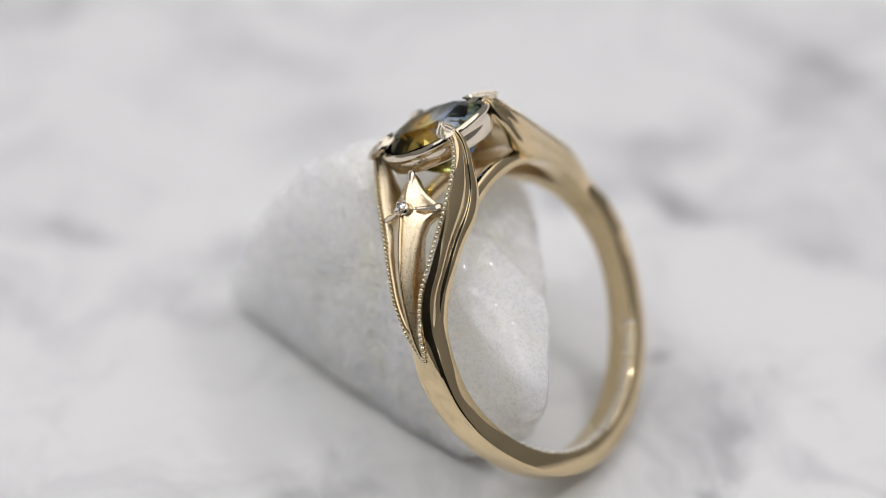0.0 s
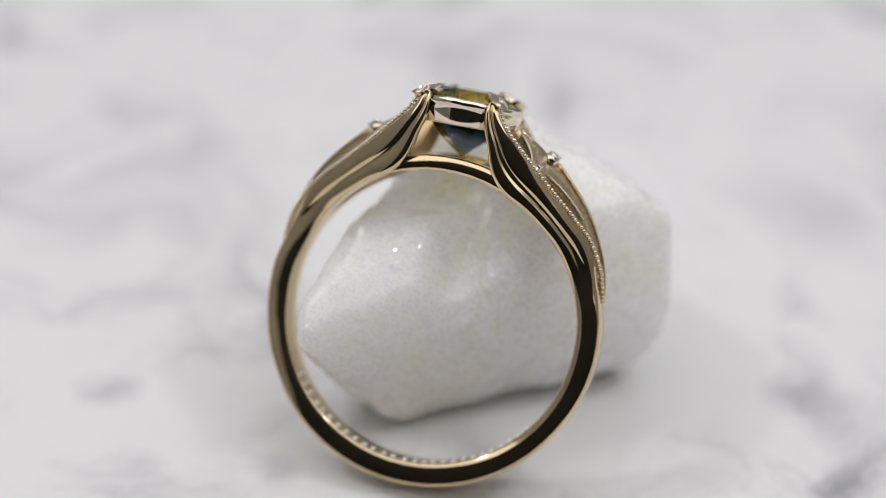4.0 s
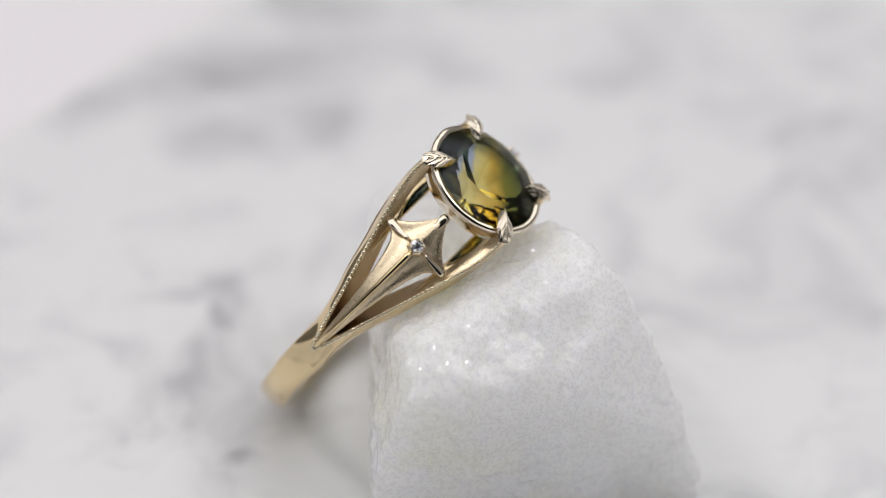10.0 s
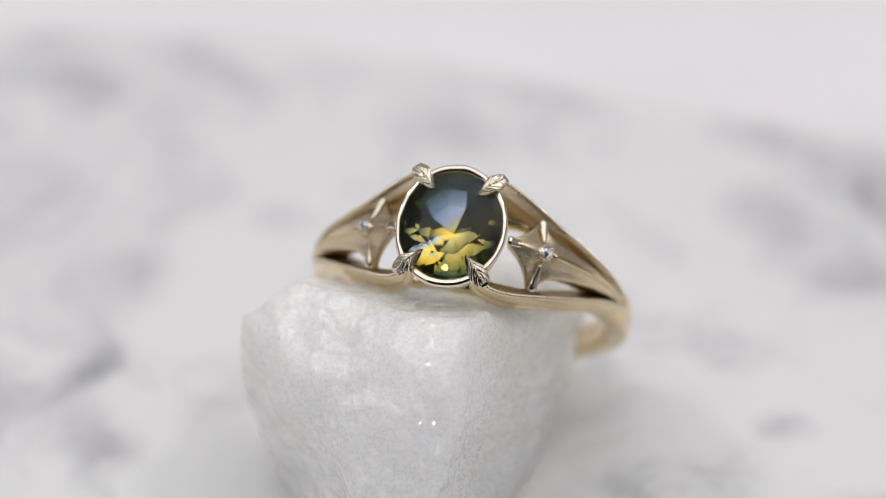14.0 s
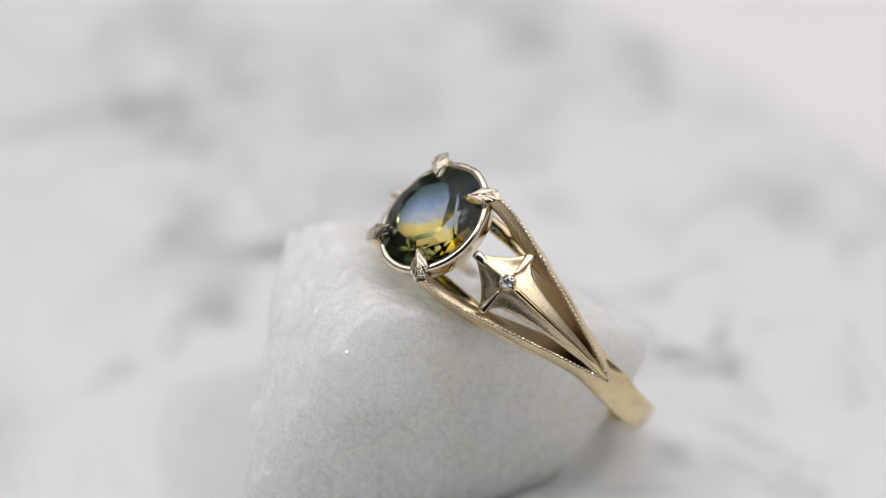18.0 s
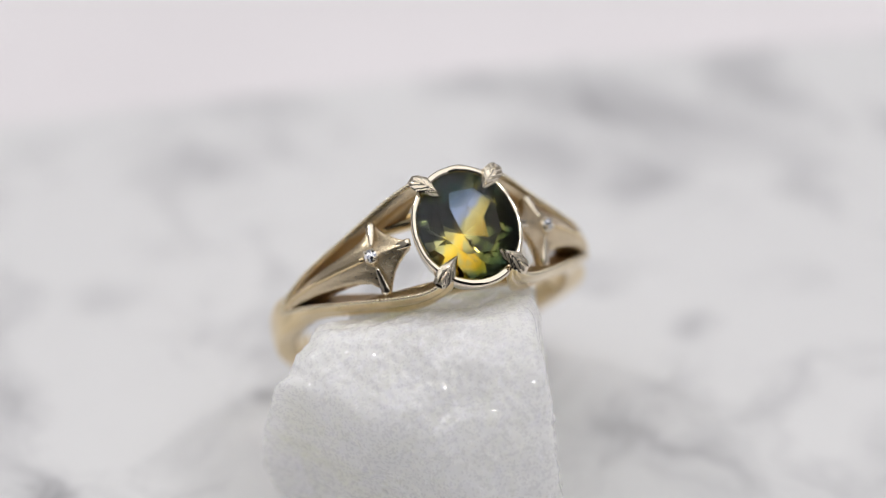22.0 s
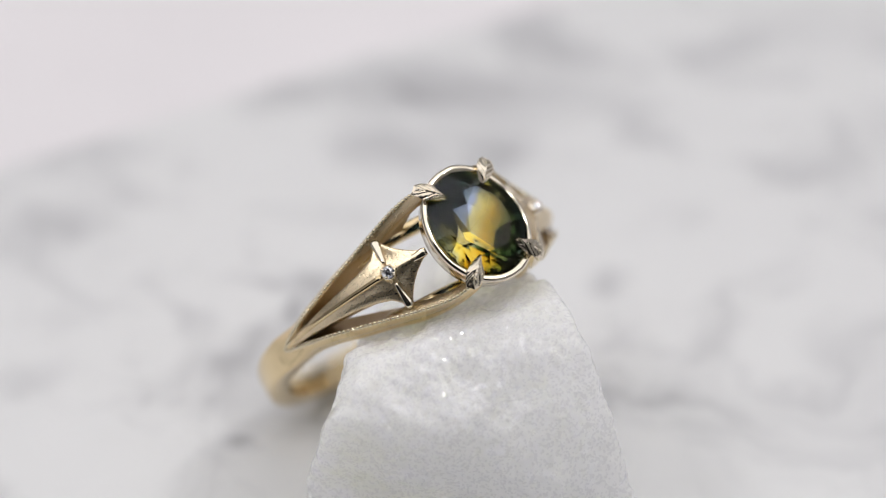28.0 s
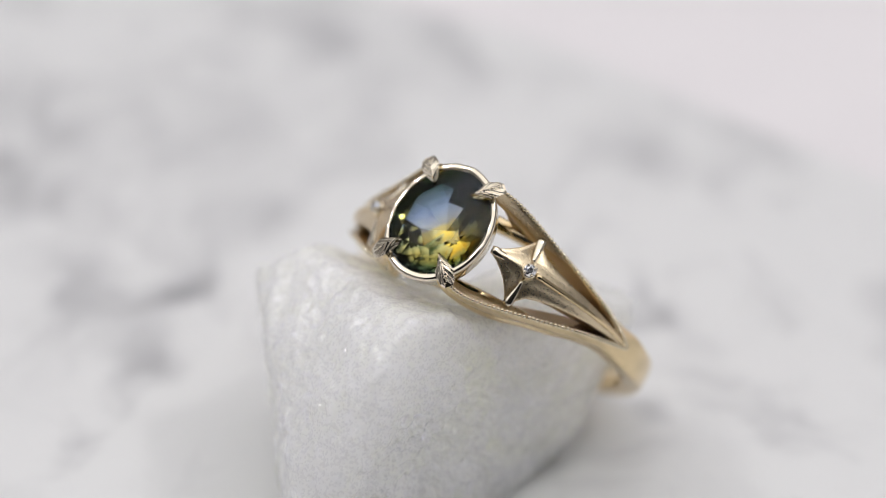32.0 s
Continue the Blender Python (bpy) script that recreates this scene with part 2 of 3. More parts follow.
def smooth_path(keys, count):
    """Catmull-Rom through rows of numbers."""
    keys = [np.array(k, float) for k in keys]
    ks = [2 * keys[0] - keys[1]] + keys + [2 * keys[-1] - keys[-2]]
    out = []
    for i in range(count):
        u = i / (count - 1) * (len(keys) - 1)
        k = min(int(u), len(keys) - 2)
        f = u - k
        a, b, c, d = ks[k:k + 4]
        out.append(0.5 * (2 * b + (c - a) * f + (2 * a - 5 * b + 4 * c - d) * f * f + (3 * b - a - 3 * c + d) * f ** 3))
    return out


def bead(bm, at, r, sub=1):
    bmesh.ops.create_icosphere(bm, subdivisions=sub, radius=r, matrix=Matrix.Translation(at))


# ---- setting ----
def setting():
    bm = bmesh.new()
    # front edge cut short, so the gold reflects the dark floor beyond it
    box(bm, -900, 900, -135, 900, -40, -12)
    bmesh.ops.bevel(bm, geom=list(bm.edges), offset=3, segments=2, affect="EDGES")
    t = new("tabletop", finish("tabletop", bm, TABLE, False))
    tagged(t, "pale matte painted tabletop under the marble slab", "tabletop", kind="structure")
    walls = (("wall_north", (-1600, 1600, 1500, 1560, -800, 1500), WALL), ("wall_east", (1600, 1660, -1500, 1560, -800, 1500), WALL),
             ("wall_west", (-1660, -1600, -1500, 1560, -800, 1500), WALL), ("wall_south_east", (1250, 1660, -1560, -1500, -800, 1500), WALL),
             ("wall_south_west", (-1660, -1250, -1560, -1500, -800, 1500), WALL), ("dark_panel_south", (-1250, 1250, -1560, -1500, -800, 2600), DARK_STANDIN))
    for name, b, mat in walls:
        bm = bmesh.new()
        box(bm, *b)
        w = new(name, finish(name, bm, mat, False))
        tagged(w, "unseen dark panel behind the camera, added for black reflections in the gold" if mat is DARK_STANDIN else "plain pale grey wall of the room", "wall", kind="structure")
    bm = bmesh.new()
    box(bm, -1660, 1660, -1560, 1560, -860, -800)
    w = new("floor", finish("floor", bm, FLOOR, False))
    tagged(w, "unseen room floor, coloured dark for the ring's black reflections", "floor", kind="structure")


def build_slab():
    bm = bmesh.new()
    edge = [(72, 76), (-72, 76), (-72, -34), (-54, -36), (-37, -38.6), (-24, -41.0), (-12, -42.3), (2, -43.8), (15, -45.2), (24, -45.4), (33, -43.8), (52, -42.6), (72, -43)]
    top = bm.faces.new([bm.verts.new((x, y, -0.15)) for x, y in edge])
    low = bmesh.ops.extrude_face_region(bm, geom=[top])["geom"]
    bmesh.ops.translate(bm, vec=(0, 0, -11.85), verts=[v for v in low if isinstance(v, bmesh.types.BMVert)])
    bmesh.ops.bevel(bm, geom=list(bm.edges), offset=0.8, segments=3, affect="EDGES")
    ob = new("marble_slab", finish("marble_slab", bm, MARBLE, False))
    return tagged(ob, "white marble slab with soft grey veins lying on the turntable", "marble slab")


# cleavage planes of the stone: normal and distance, mm
CLEFTS = ((0.316, 0.757, 0.572, 14.43), (0.514, -0.823, 0.242, 7.28), (-0.984, 0.173, -0.053, 4.73), (0.776, 0.621, -0.113, 10.09),
          (-0.447, -0.313, 0.838, 13.09), (0.516, -0.856, -0.031, 4.42), (0.623, -0.135, 0.770, 15.33), (-0.954, 0.291, 0.069, 5.30),
          (-0.349, -0.756, -0.554, 4.36), (0.702, 0.712, -0.005, 10.37), (0.884, 0.195, -0.424, 9.06), (0.608, -0.753, 0.252, 7.24),
          (-0.757, -0.007, 0.653, 11.65), (0.002, -0.472, 0.882, 10.55), (0.487, -0.731, -0.478, 2.99), (0.345, 0.490, 0.801, 15.06),
          (-0.268, -0.751, 0.603, 13.60), (-0.936, 0.289, 0.202, 6.61), (0.997, -0.069, 0.027, 11.99), (0.211, 0.865, 0.455, 14.60),
          (-0.142, 0.603, -0.785, 9.63), (-0.625, -0.781, 0.027, 11.18), (0.0, 0.0, -1.0, 0.15))


KNOB = np.array([{4: 0.4, 8: 0.35, 12: 0.3, 13: 1.9, 16: 0.5}.get(k, 0.0) for k in range(len(CLEFTS))])


def build_stone():
    core = np.array((2.4, 4.0, 6.0))
    planes = np.array(CLEFTS)
    nor = planes[:, :3] / np.linalg.norm(planes[:, :3], axis=1)[:, None]
    room = planes[:, 3] + np.where(planes[:, 2] < -0.9, 0.0, 0.12) - nor @ core
    bm = bmesh.new()
    bmesh.ops.create_icosphere(bm, subdivisions=7, radius=1.0)
    for v in bm.verts:
        d = np.array(v.co.normalized())
        cosine = np.maximum(nor @ d, 1e-4)
        # a knob of the stone sticks out through the ring
        knob = min(1.0, max(0.0, (-d[1] - 0.5 * d[2] - 0.12) / 0.22)) * min(1.0, max(0.0, (-d[0] - 0.15) / 0.2))
        reach = (room + KNOB * knob * knob * (3 - 2 * knob)) / cosine
        near = reach.min()
        r = near - 0.33 * math.log(float(np.sum(np.exp(-np.minimum((reach - near) / 0.33, 60)))))
        q = Vector(core + d * r)
        rough = 0.38 * noise.fractal(q * 0.36, 1.0, 2.1, 4) + 0.06 * noise.fractal(q * 2.2, 0.9, 2.2, 3) - 0.26 * abs(noise.noise(q * 0.55)) - 0.09 * abs(noise.noise(q * 1.5)) + 0.10
        crag = min(1.0, max(0.0, (-0.95 * d[0] + 0.25 * d[1] - 0.25 * d[2] - 0.35) / 0.35))
        rough -= crag * (1.1 * max(0.0, noise.noise(q * 1.2 + Vector((3, 1, 7)))) + 0.5 * abs(noise.noise(q * 2.7)) + 0.2 * abs(noise.noise(q * 6.5)) - 0.2)
        if q.z > 0.3:
            q += Vector(d) * rough
        if q.z < 1.6:
            k = (1.6 - max(q.z, 0.0)) / 1.6
            flat = Vector((d[0], d[1], 0)).normalized()
            q -= flat * (0.55 * k * k)
        v.co = (q.x, q.y, max(q.z, -0.12))
    ob = new("quartz_stone", finish("quartz_stone", bm, QUARTZ))
    return tagged(ob, "rough white quartz stone with sparkling grain on the marble", "stone")


# ---- the ring; x across the shoulders, y to its back, z up through the gem, mm ----
RO = 9.20


def polar(deg, r, y=0.0):
    return Vector((r * math.cos(radians(deg)), y, r * math.sin(radians(deg))))


FORK = 11.0


def inner(deg):
    """Radius of the finger hole, whose middle lies a little above that of the band."""
    return 8.02 + 0.22 * math.sin(radians(deg))


def half_section(high):
    """Half of the band's section, from the inner middle round the flank to the crown: radius, y; high: degrees from the band's lowest point."""
    ri = 8.02 - 0.22 * math.cos(radians(high))
    ro = RO + 0.22 * min(1, max(0, (high - 60) / 41))
    hw = float(np.interp(high, (0, 50, 80, 92, 101), (1.0, 0.96, 0.88, 0.92, 0.98)))
    prof = [(ri, 0.0), (ri + 0.015, hw * 0.72), (ri + 0.05, hw - 0.08), (ri + 0.14, hw), (ri + 0.45, hw + 0.01), (ro - 0.30, hw)]
    for k in range(1, 7):
        u = math.pi * k / 12
        prof.append((ro - 0.24 + 0.24 * math.sin(u) ** 0.75, hw * math.cos(u) if k < 6 else 0.0))
    return prof


def bent(deg):
    """Sideways bend of the lower half of the band, which is not quite true."""
    return -0.30 * math.sin(2 * radians(deg)) if deg < 0 and deg > -180 else 0.0


def build_band(ring):
    """Band from one fork of the shoulders round the bottom to the other, flat flanks and a softly domed outside."""
    bm = bmesh.new()
    rings = []
    steps = 160
    for i in range(steps + 1):
        a = FORK - (180 + 2 * FORK) * i / steps
        prof = half_section(abs(a + 90))
        rings.append([polar(a, r, y + bent(a)) for r, y in prof] + [polar(a, r, -y + bent(a)) for r, y in prof[-2:0:-1]])
    loft(bm, rings, caps=False)
    return part("band", bm, GOLD, ring)


def build_arch(ring, face):
    """One of the two slender arches under the gem that close the finger hole."""
    bm = bmesh.new()
    rings = []
    for i in range(49):
        a = 36 + 108 * i / 48
        off = abs(a - 90)
        t = float(np.interp(off, (0, 24, 44, 54), (0.82, 0.84, 0.55, 0.40)))
        ri = inner(a) + 0.04
        y = float(np.interp(off, (0, 24, 34, 44, 54), (2.10, 2.04, 1.90, 1.58, 1.24)))
        hw = float(np.interp(off, (0, 34, 44, 54), (0.40, 0.38, 0.26, 0.16)))
        prof = ((ri, -hw + 0.08), (ri, hw - 0.08), (ri + 0.06, hw), (ri + t - 0.1, hw), (ri + t, hw - 0.12), (ri + t, -hw + 0.12), (ri + t - 0.1, -hw), (ri + 0.06, -hw))
        rings.append([polar(a, r, face * (y + q)) for r, q in prof])
    loft(bm, rings)
    return part("under_arch", bm, GOLD, ring)


# crest of a shoulder rail: x, z, half gap of the crest, of the flank, height of the flank below the crest
RAIL = ((9.247, 1.797, 0.0, 0.98, 1.42), (9.10, 2.61, 0.0, 0.99, 1.45), (8.89, 3.40, 0.22, 1.02, 1.52), (8.49, 4.61, 0.56, 1.14, 1.68), (7.78, 5.93, 0.96, 1.46, 1.80),
        (6.75, 7.0, 1.42, 1.90, 1.72), (5.52, 8.15, 1.93, 2.30, 1.82), (4.45, 9.19, 2.38, 2.70, 1.80), (3.5, 10.15, 2.74, 3.02, 1.58), (2.75, 10.95, 2.92, 3.16, 1.15),
        (2.30, 11.6, 2.92, 3.14, 0.85), (2.08, 12.15, 2.80, 3.03, 0.60), (1.96, 12.45, 2.66, 2.86, 0.40))


def rail_frames(side, face, count=80):
    rows = smooth_path(RAIL, count)
    pts = [Vector((side * r[0], 0, r[1])) for r in rows]
    out = []
    for i, q in enumerate(pts):
        t = (pts[min(i + 1, count - 1)] - pts[max(i - 1, 0)]).normalized()
        n = t.cross(Vector((0, 1, 0))).normalized()
        if n.dot(q) < 0:
            n = -n
        deg = math.degrees(math.atan2(rows[i][1], rows[i][0]))
        k = min(1.0, max(0.0, (deg - 62) / 14))
        k = k * k * (3 - 2 * k)
        n = (q.normalized() * (1 - k) + n * k).normalized()
        h = (q.length - inner(deg)) * (1 - k) + rows[i][4] * k
        out.append((i / (count - 1), deg, q, n, rows[i][2], rows[i][3], h))
    return out


def build_rail(ring, side, face):
    """One arm of the split shoulder: it leaves the band as its half and opens into a grooved rail with a satin inner wall."""
    bm = bmesh.new()
    rings = []
    for u, deg, q, n, c, f, h in rail_frames(side, face):
        rad = q.length
        first = [(y, r - rad) for r, y in half_section(90 + FORK)] + [(0.0, -0.10), (0.0, -0.2 * h), (0.0, -0.6 * h)]
        k = min(1.0, max(0.0, (deg - FORK) / 22))
        k = k * k * (3 - 2 * k)
        g = min(1.0, max(0.0, (deg - 13) / 16))
        lip = c + min(0.10, 0.3 * (f - c)) * min(1.0, c / 0.25)
        foot = 0.18 + 0.62 * min(1.0, max(0.0, (deg - 20) / 14)) * min(1.0, max(0.0, (78 - deg) / 10))
        w = f - lip
        e = min(1.0, max(0.0, (deg - 54) / 10)) * min(1.0, max(0.0, (82 - deg) / 4))
        full = 1 - min(1.0, max(0.0, (deg - 14) / 26))
        cut = min(0.22, 0.75 * w) * g * (1 - full)
        then = [(c - foot, -h), ((c + f) / 2, -h), (f - 0.10, -h + 0.02), (f - 0.02, -h * 0.95), (f + 0.02, -h * 0.84), (f + 0.02, -h * 0.70), (f - 0.03, -h * 0.60),
                (f - 1.3 * cut, -h * 0.53 + 0.25 * full), (f - 0.45 * cut, -h * 0.45 + 0.40 * full), (f - 0.30 * cut - 0.10 * full, -h * 0.32 + 0.33 * full),
                (lip + (0.55 + 0.05 * full) * w, -h * 0.15 + 0.17 * full), (lip, 0.0), (c - 0.04, -0.10),
                (c - 0.07 - 0.44 * e, -0.14 - 0.10 * e), (c - 0.10 - 0.44 * e - foot * 0.3 * (1 - e), -h * 0.6)]
        prof = [(p[0] * (1 - k) + t[0] * k, p[1] * (1 - k) + t[1] * k) for p, t in zip(first, then)]
        rings.append([q + Vector((0, face * max(0.0, a), 0)) + n * b for a, b in prof])
    vs = loft(bm, rings, caps=False)
    bm.faces.new(vs[-1])
    for a, b in zip(vs, vs[1:]):
        for k in (0, 11):
            bm.edges.get((a[k], b[k])).smooth = False
    count = len(rings[0])
    for i, fc in enumerate(list(bm.faces)[:(len(rings) - 1) * count]):
        if i % count in (count - 2, count - 1):
            fc.material_index = 1
        elif i % count == count - 3:
            fc.material_index = 2
    rail = part("shoulder_rail", bm, GOLD, ring)
    rail.data.materials.append(GOLD_INNER_SHADE)
    rail.data.materials.append(GOLD_MATTE)
    bm = bmesh.new()
    last = None
    for u, deg, q, n, c, f, h in rail_frames(side, face, 500):
        at = q + Vector((0, face * (c + 0.02), 0)) + n * (0.14 - 0.175 * max(0.0, 1 - (deg - 16) / 10))
        if deg > (16.5 if side > 0 else 14.5) and c > 0.04 and (last is None or (at - last).length > 0.24):
            bead(bm, at, 0.132, 2)
            last = at
    part("milgrain_edge", bm, GOLD_BEAD, rail, "row of tiny gold beads")
    return rail


def star_radius(deg):
    keys = ((13, 9.40), (16, 9.48), (21.4, 9.70), (25, 9.85), (30, 9.99), (36, 10.18), (42, 10.41), (49, 10.61), (55.7, 10.82), (59, 10.95), (63.2, 11.2), (68, 11.32), (74.5, 11.5))
    return float(np.mean(np.interp([deg - 4, deg - 2, deg, deg + 2, deg + 4], [k[0] for k in keys], [k[1] for k in keys])))


def build_star(ring, side):
    """Four-pointed star with a long tail down the shoulder, ridged along its arms."""
    outline = ((74.3, 0.16), (72.5, 0.38), (70.5, 0.68), (68.5, 1.04), (66.7, 1.48), (65.0, 2.02), (63.8, 2.06), (62.4, 1.60), (60.2, 1.24), (56, 0.98), (50, 0.76), (40, 0.50), (30, 0.32), (22, 0.22), (16.8, 0.12))
    bm = bmesh.new()
    rings = []
    for i in range(57):
        u = i / 56 * (len(outline) - 1)
        k = min(int(u), len(outline) - 2)
        f = u - k
        deg = outline[k][0] * (1 - f) + outline[k + 1][0] * f
        w = outline[k][1] * (1 - f) + outline[k + 1][1] * f
        r = star_radius(deg)
        prof = []
        for y in (-1.0, -0.93, -0.7, -0.4, -0.07, 0.07, 0.4, 0.7, 0.93, 1.0):
            drop = 0.50 * w * (1 - (1 - abs(y)) ** 2.0) + (0.10 if abs(y) == 1 else 0)
            prof.append((r - drop, y * w))
        low = r - 0.48 * w - 0.62
        low += (min(low, 8.9) - low) * min(1.0, max(0.0, (56 - deg) / 14))
        prof += [(low, w * 0.9), (low - 0.05, 0.0), (low, -w * 0.9)]
        rings.append([Vector((side * polar(deg, q).x, y, polar(deg, q).z)) for q, y in prof])
    loft(bm, rings)
    star = part("shoulder_star", bm, GOLD_MATTE, ring, "brushed gold four-pointed star with a long tail")
    # polished ridges that run out to the three short points
    at = Vector((side * polar(63.2, 11.12).x, 0, polar(63.2, 11.12).z))
    for tip in ((74.6, 11.46, 0.0), (64.2, 10.30, 2.04), (64.2, 10.30, -2.04)):
        e = polar(tip[0], tip[1], tip[2])
        e.x *= side
        bm = bmesh.new()
        d = (e - at)
        out = Vector((side * math.cos(radians(64)), 0, math.sin(radians(64))))
        s = d.cross(out).normalized()
        rings = []
        for j in range(9):
            f = 0.30 + 0.72 * j / 8
            lift = 0.03 - 0.10 * math.sin(math.pi * min(1, max(0, f)))
            hwid = 0.09 + 0.21 * j / 8 if j < 8 else 0.20
            q = at + d * f + out * lift
            rings.append([q + s * (hwid * math.cos(a)) + out * (hwid * 0.42 * math.sin(a)) for a in [2 * math.pi * k / 8 for k in range(8)]])
        loft(bm, rings)
        part("ridge", bm, GOLD_PALE, star, "polished gold ridge")
    bm = bmesh.new()
    rings = []
    for j in range(25):
        deg = 61 - 43.5 * j / 24
        hwid = 0.16 - 0.05 * j / 24 if j < 24 else 0.05
        r = star_radius(deg) - 0.04
        rings.append([Vector((side * polar(deg, r + 0.75 * hwid * math.sin(a)).x, hwid * math.cos(a), polar(deg, r + 0.75 * hwid * math.sin(a)).z)) for a in [2 * math.pi * k / 8 for k in range(8)]])
    loft(bm, rings)
    part("ridge", bm, GOLD, star, "polished gold ridge")
    # little stone with four grains
    out = Vector((side * math.cos(radians(60)), 0, math.sin(radians(60))))
    m = out.to_track_quat("Z", "Y").to_matrix().to_4x4()
    base = at + out * 0.12
    bm = bmesh.new()
    brilliant(bm, 0.34, 0.34, 0.16, 0.28, 0.45)
    bmesh.ops.transform(bm, matrix=Matrix.Translation(base) @ m, verts=bm.verts)
    part("diamond", bm, DIAMOND, star, "tiny round clear diamond", False)
    for k in range(4):
        a = radians(45 + 90 * k)
        bm = bmesh.new()
        bead(bm, base + (m.to_3x3() @ Vector((0.33 * math.cos(a), 0.33 * math.sin(a), 0.06))), 0.105, 2)
        part("grain", bm, GOLD_PALE, star)
    bm = bmesh.new()
    loft(bm, [[base + m.to_3x3() @ Vector((r * math.cos(2 * math.pi * k / 20), r * math.sin(2 * math.pi * k / 20), z)) for k in range(20)] for r, z in ((0.52, -0.5), (0.40, -0.12), (0.36, -0.05), (0.32, -0.08), (0.30, -0.5))], caps=True)
    part("collet", bm, GOLD_PALE, star)
    return star


def brilliant(bm, a, b, crown, pavilion, table):
    """Oval brilliant cut: girdle half-axes a, b; heights of crown and pavilion; size of the table."""
    n = 8
    def ring_of(count, s, z, shift=0.0):
        return [bm.verts.new((a * s * math.cos(2 * math.pi * (k + shift) / count), b * s * math.sin(2 * math.pi * (k + shift) / count), z)) for k in range(count)]
    tab = ring_of(n, table, crown, 0.5)
    mid = ring_of(n, (1 + table) / 2 * 0.985, crown * 0.60, 0.0)
    g1 = ring_of(2 * n, 1.0, 0.035 * a, 0.0)
    g0 = ring_of(2 * n, 1.0, -0.035 * a, 0.0)
    mid_low = ring_of(2 * n, 0.78, -pavilion * 0.34, 0.5)
    low = ring_of(n, 0.46, -pavilion * 0.665, 0.5)
    tip = bm.verts.new((0, 0, -pavilion))
    bm.faces.new(tab)
    for k in range(n):
        j = (k + 1) % n
        bm.faces.new((tab[k - 1], tab[k], mid[k]))
        bm.faces.new((tab[k], mid[k], g1[2 * k + 1]))
        bm.faces.new((tab[k], g1[2 * k + 1], mid[j]))
        bm.faces.new((mid[k], g1[2 * k], g1[2 * k + 1]))
        bm.faces.new((mid[j], g1[2 * k + 1], g1[(2 * k + 2) % (2 * n)]))
        bm.faces.new((low[k], mid_low[2 * k + 1], mid_low[2 * k]))
        bm.faces.new((low[k - 1], low[k], mid_low[2 * k]))
        bm.faces.new((low[k - 1], mid_low[2 * k], mid_low[2 * k - 1]))
        bm.faces.new((low[k - 1], tip, low[k]))
    for k in range(2 * n):
        j = (k + 1) % (2 * n)
        bm.faces.new((g0[k], g0[j], g1[j], g1[k]))
        bm.faces.new((g0[k], mid_low[k], g0[j]))
        bm.faces.new((g0[k], mid_low[k - 1], mid_low[k]))


BA, BB = 3.02, 3.50


def build_head(ring):
    """Oval bezel cup with scalloped rim, and the gem in it."""
    bm = bmesh.new()
    rings = []
    count = 96
    for s, z, rim in ((0.84, 10.85, 0), (0.90, 10.81, 0), (0.925, 10.90, 0), (0.955, 11.5, 0), (0.965, 11.72, 1), (0.992, 11.80, 1), (1.0, 11.93, 1), (0.985, 12.09, 1), (0.945, 12.15, 1), (0.895, 12.11, 1), (0.865, 12.0, 1), (0.88, 11.6, 0), (0.86, 10.95, 0)):
        row = []
        for k in range(count):
            a = 2 * math.pi * k / count
            dip = -0.12 * math.cos(2 * a) if rim else 0.0
            # hand-pushed metal: the rim waves a little
            wave = noise.fractal(Vector((BA * math.cos(a), BB * math.sin(a), 3 * s)) * 1.1, 0.9, 2.0, 3)
            fold = 1 + (0.008 if rim else 0.004) * wave
            row.append(Vector((BA * s * fold * math.cos(a), BB * s * fold * math.sin(a), z + dip + (0.035 * wave if rim else 0.0))))
        rings.append(row)
    loft(bm, rings, closed=True)
    part("bezel", bm, GOLD_PALE, ring, "polished pale gold oval bezel cup")
    bm = bmesh.new()
    brilliant(bm, 2.78, 3.24, 0.72, 2.92, 0.60)
    bmesh.ops.translate(bm, vec=(0, 0, 12.0), verts=bm.verts)
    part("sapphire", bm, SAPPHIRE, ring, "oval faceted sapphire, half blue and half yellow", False)


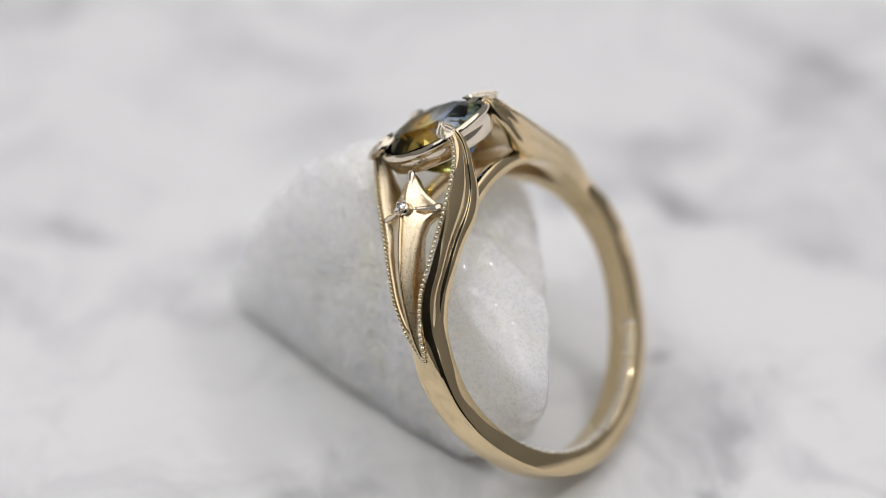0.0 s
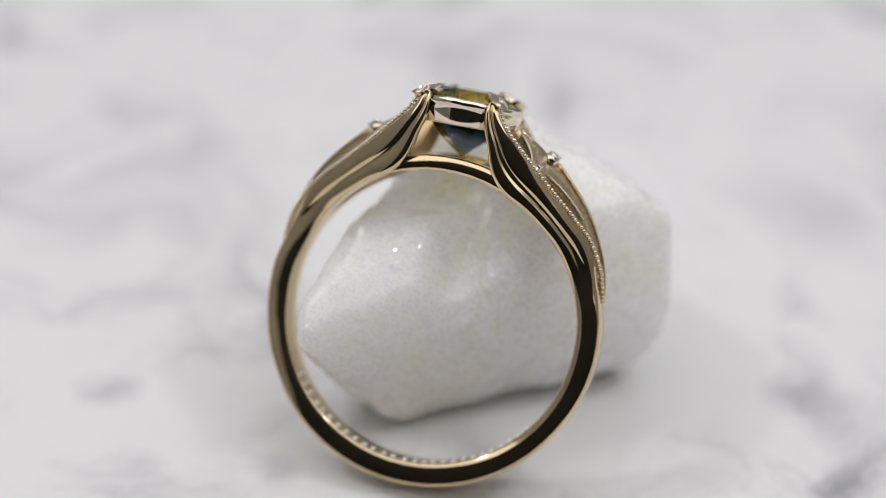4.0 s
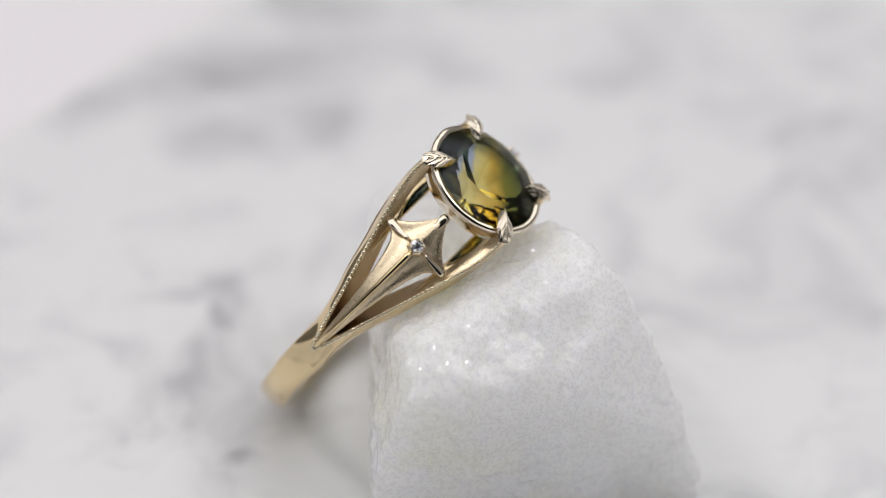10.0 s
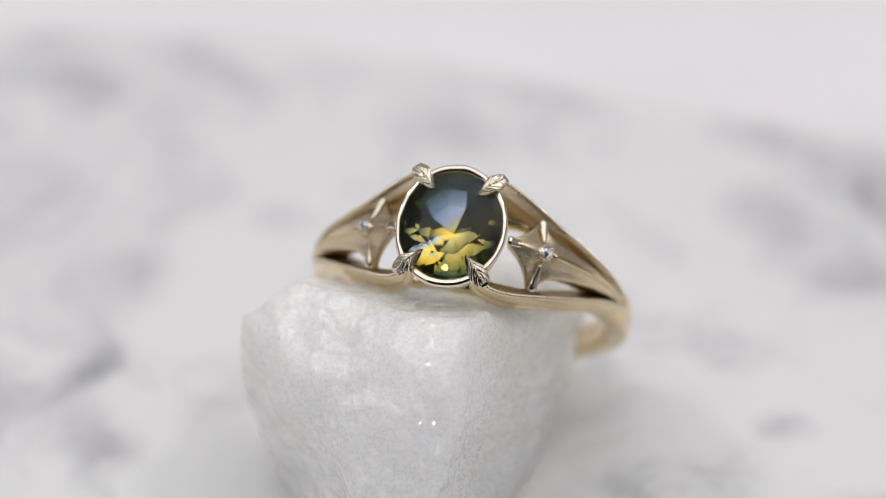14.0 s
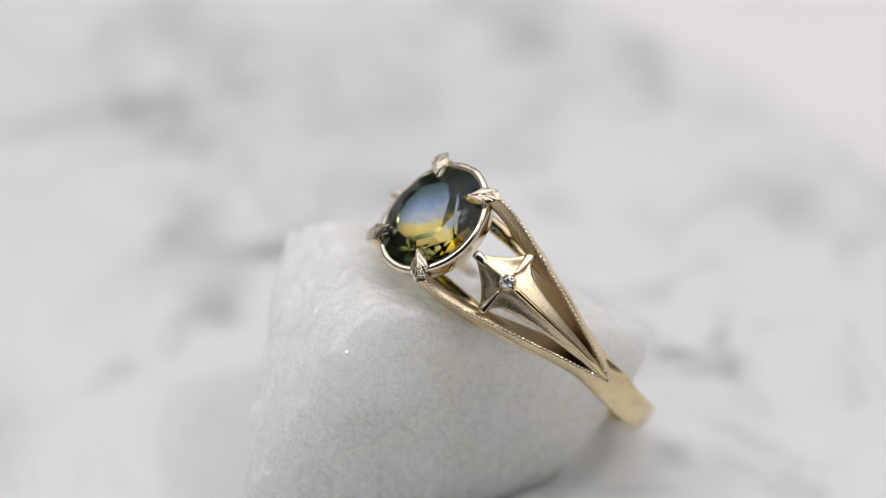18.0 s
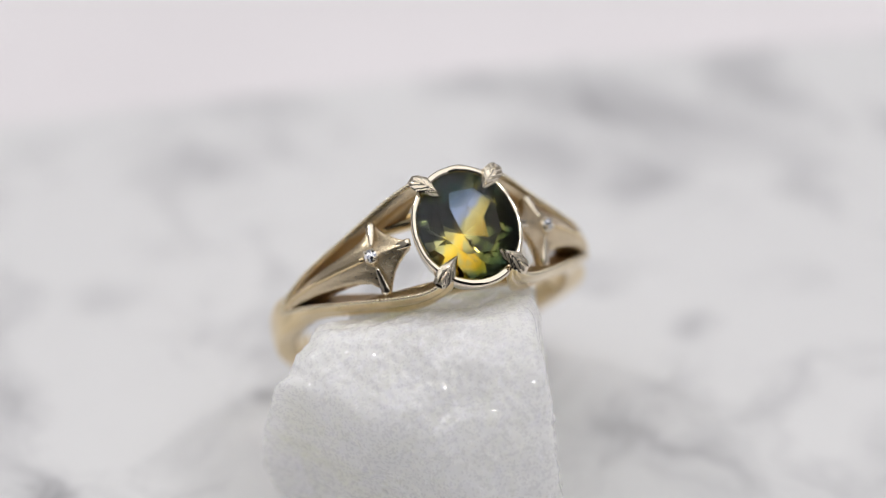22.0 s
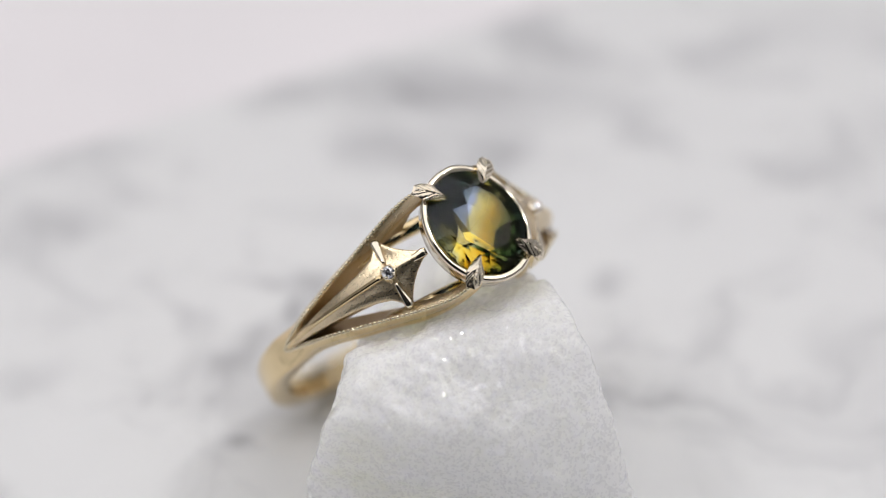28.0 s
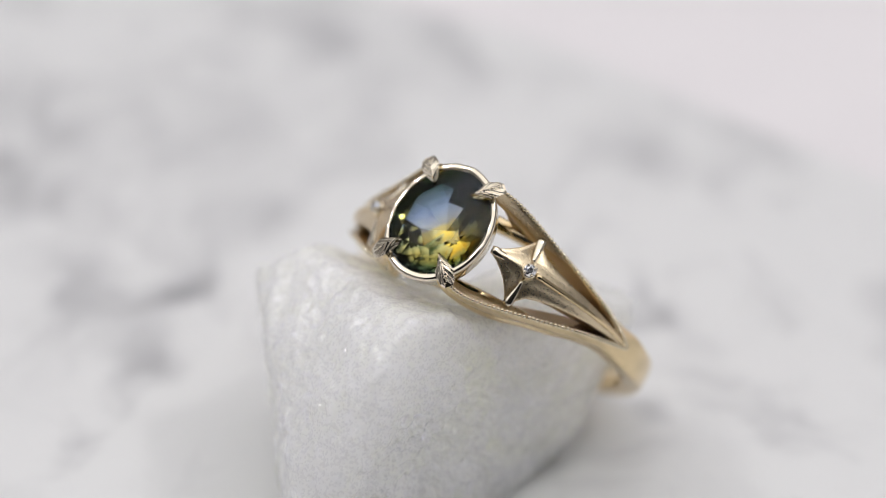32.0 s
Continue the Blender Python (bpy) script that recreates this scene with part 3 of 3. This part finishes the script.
def build_claw(ring, side, face):
    """Leaf-shaped claw folded over the gem's edge, with veins cut in it."""
    bm = bmesh.new()
    root = Vector((side * 2.26, face * 2.86, 12.10))
    tip = Vector((side * 1.12, face * 1.68, 12.52))
    d = tip - root
    up = Vector((side * 0.25, face * 0.25, 1)).normalized()
    s = d.cross(up).normalized()
    up = s.cross(d).normalized()
    rings = []
    for i in range(33):
        u = i / 32
        w = float(np.interp(u, (0, 0.10, 0.42, 0.62, 0.85, 1), (0.24, 0.38, 0.52, 0.43, 0.18, 0.03)))
        q = root + d * u + up * (0.26 * math.sin(math.pi * (0.18 + 0.62 * u)))
        prof = []
        for k in range(17):
            y = -1 + k / 8
            rib = (u * 4.2 + abs(y) * 1.4) % 1.0
            groove = (0.022 if rib < 0.55 else -0.012) * (1 - 0.5 * u)
            keel = 0.05 if k == 8 else 0.0
            prof.append(q + s * (w * y) + up * (0.15 * (1 - y * y) + groove + keel) + d * (-0.16 * abs(y)))
        prof += [q + s * w * 0.8 - up * 0.22, q - up * 0.30, q - s * w * 0.8 - up * 0.22]
        rings.append(prof)
    loft(bm, rings)
    return part("claw", bm, GOLD_PALE, ring, "leaf-shaped gold claw", False)


def build_marks(ring):
    """Worn stamp marks inside the band, as plain bars."""
    rnd = random.Random(4)
    a = -147
    while a < -36:
        bm = bmesh.new()
        w, h = rnd.uniform(0.20, 0.27), rnd.uniform(0.60, 0.68)
        arc = [math.pi * (0.5 + k / 8) for k in range(9)]
        loft(bm, [[Vector((0.03 + e * 0.15 * math.cos(u), y, e * w / 2 * math.sin(u))) for u in arc] for y, e in ((-h / 2, 0.7), (-h / 2 + 0.05, 1.0), (h / 2 - 0.05, 1.0), (h / 2, 0.7))])
        bmesh.ops.transform(bm, matrix=Matrix.Rotation(radians(-a), 4, "Y") @ Matrix.Translation((inner(a), -0.62 + bent(a), 0)), verts=bm.verts)
        part("stamp_bar", bm, MARK_GLINT, ring)
        a += rnd.uniform(3.6, 5.0)


def build_ring():
    ring = new("gold_ring")
    tagged(ring, "polished gold ring with an oval blue-yellow sapphire leaning on the stone", "ring")
    build_band(ring)
    for face in (1, -1):
        build_arch(ring, face)
    for side in (1, -1):
        build_star(ring, side)
        for face in (1, -1):
            build_rail(ring, side, face)
            build_claw(ring, side, face)
    build_head(ring)
    build_marks(ring)
    return ring


setting()
slab = build_slab()
stone = build_stone()
ring = build_ring()


def motions():
    turned(slab, pose(0, 0, 0))
    turned(stone, pose(0, 0, 0))
    turned(ring, pose(-0.00002, -0.00503, 0.00800, -33.94) @ pose(0, 0, 0, 0, 0.83, 0) @ pose(0, 0, 0, 0, 0, -1.1))


motions()
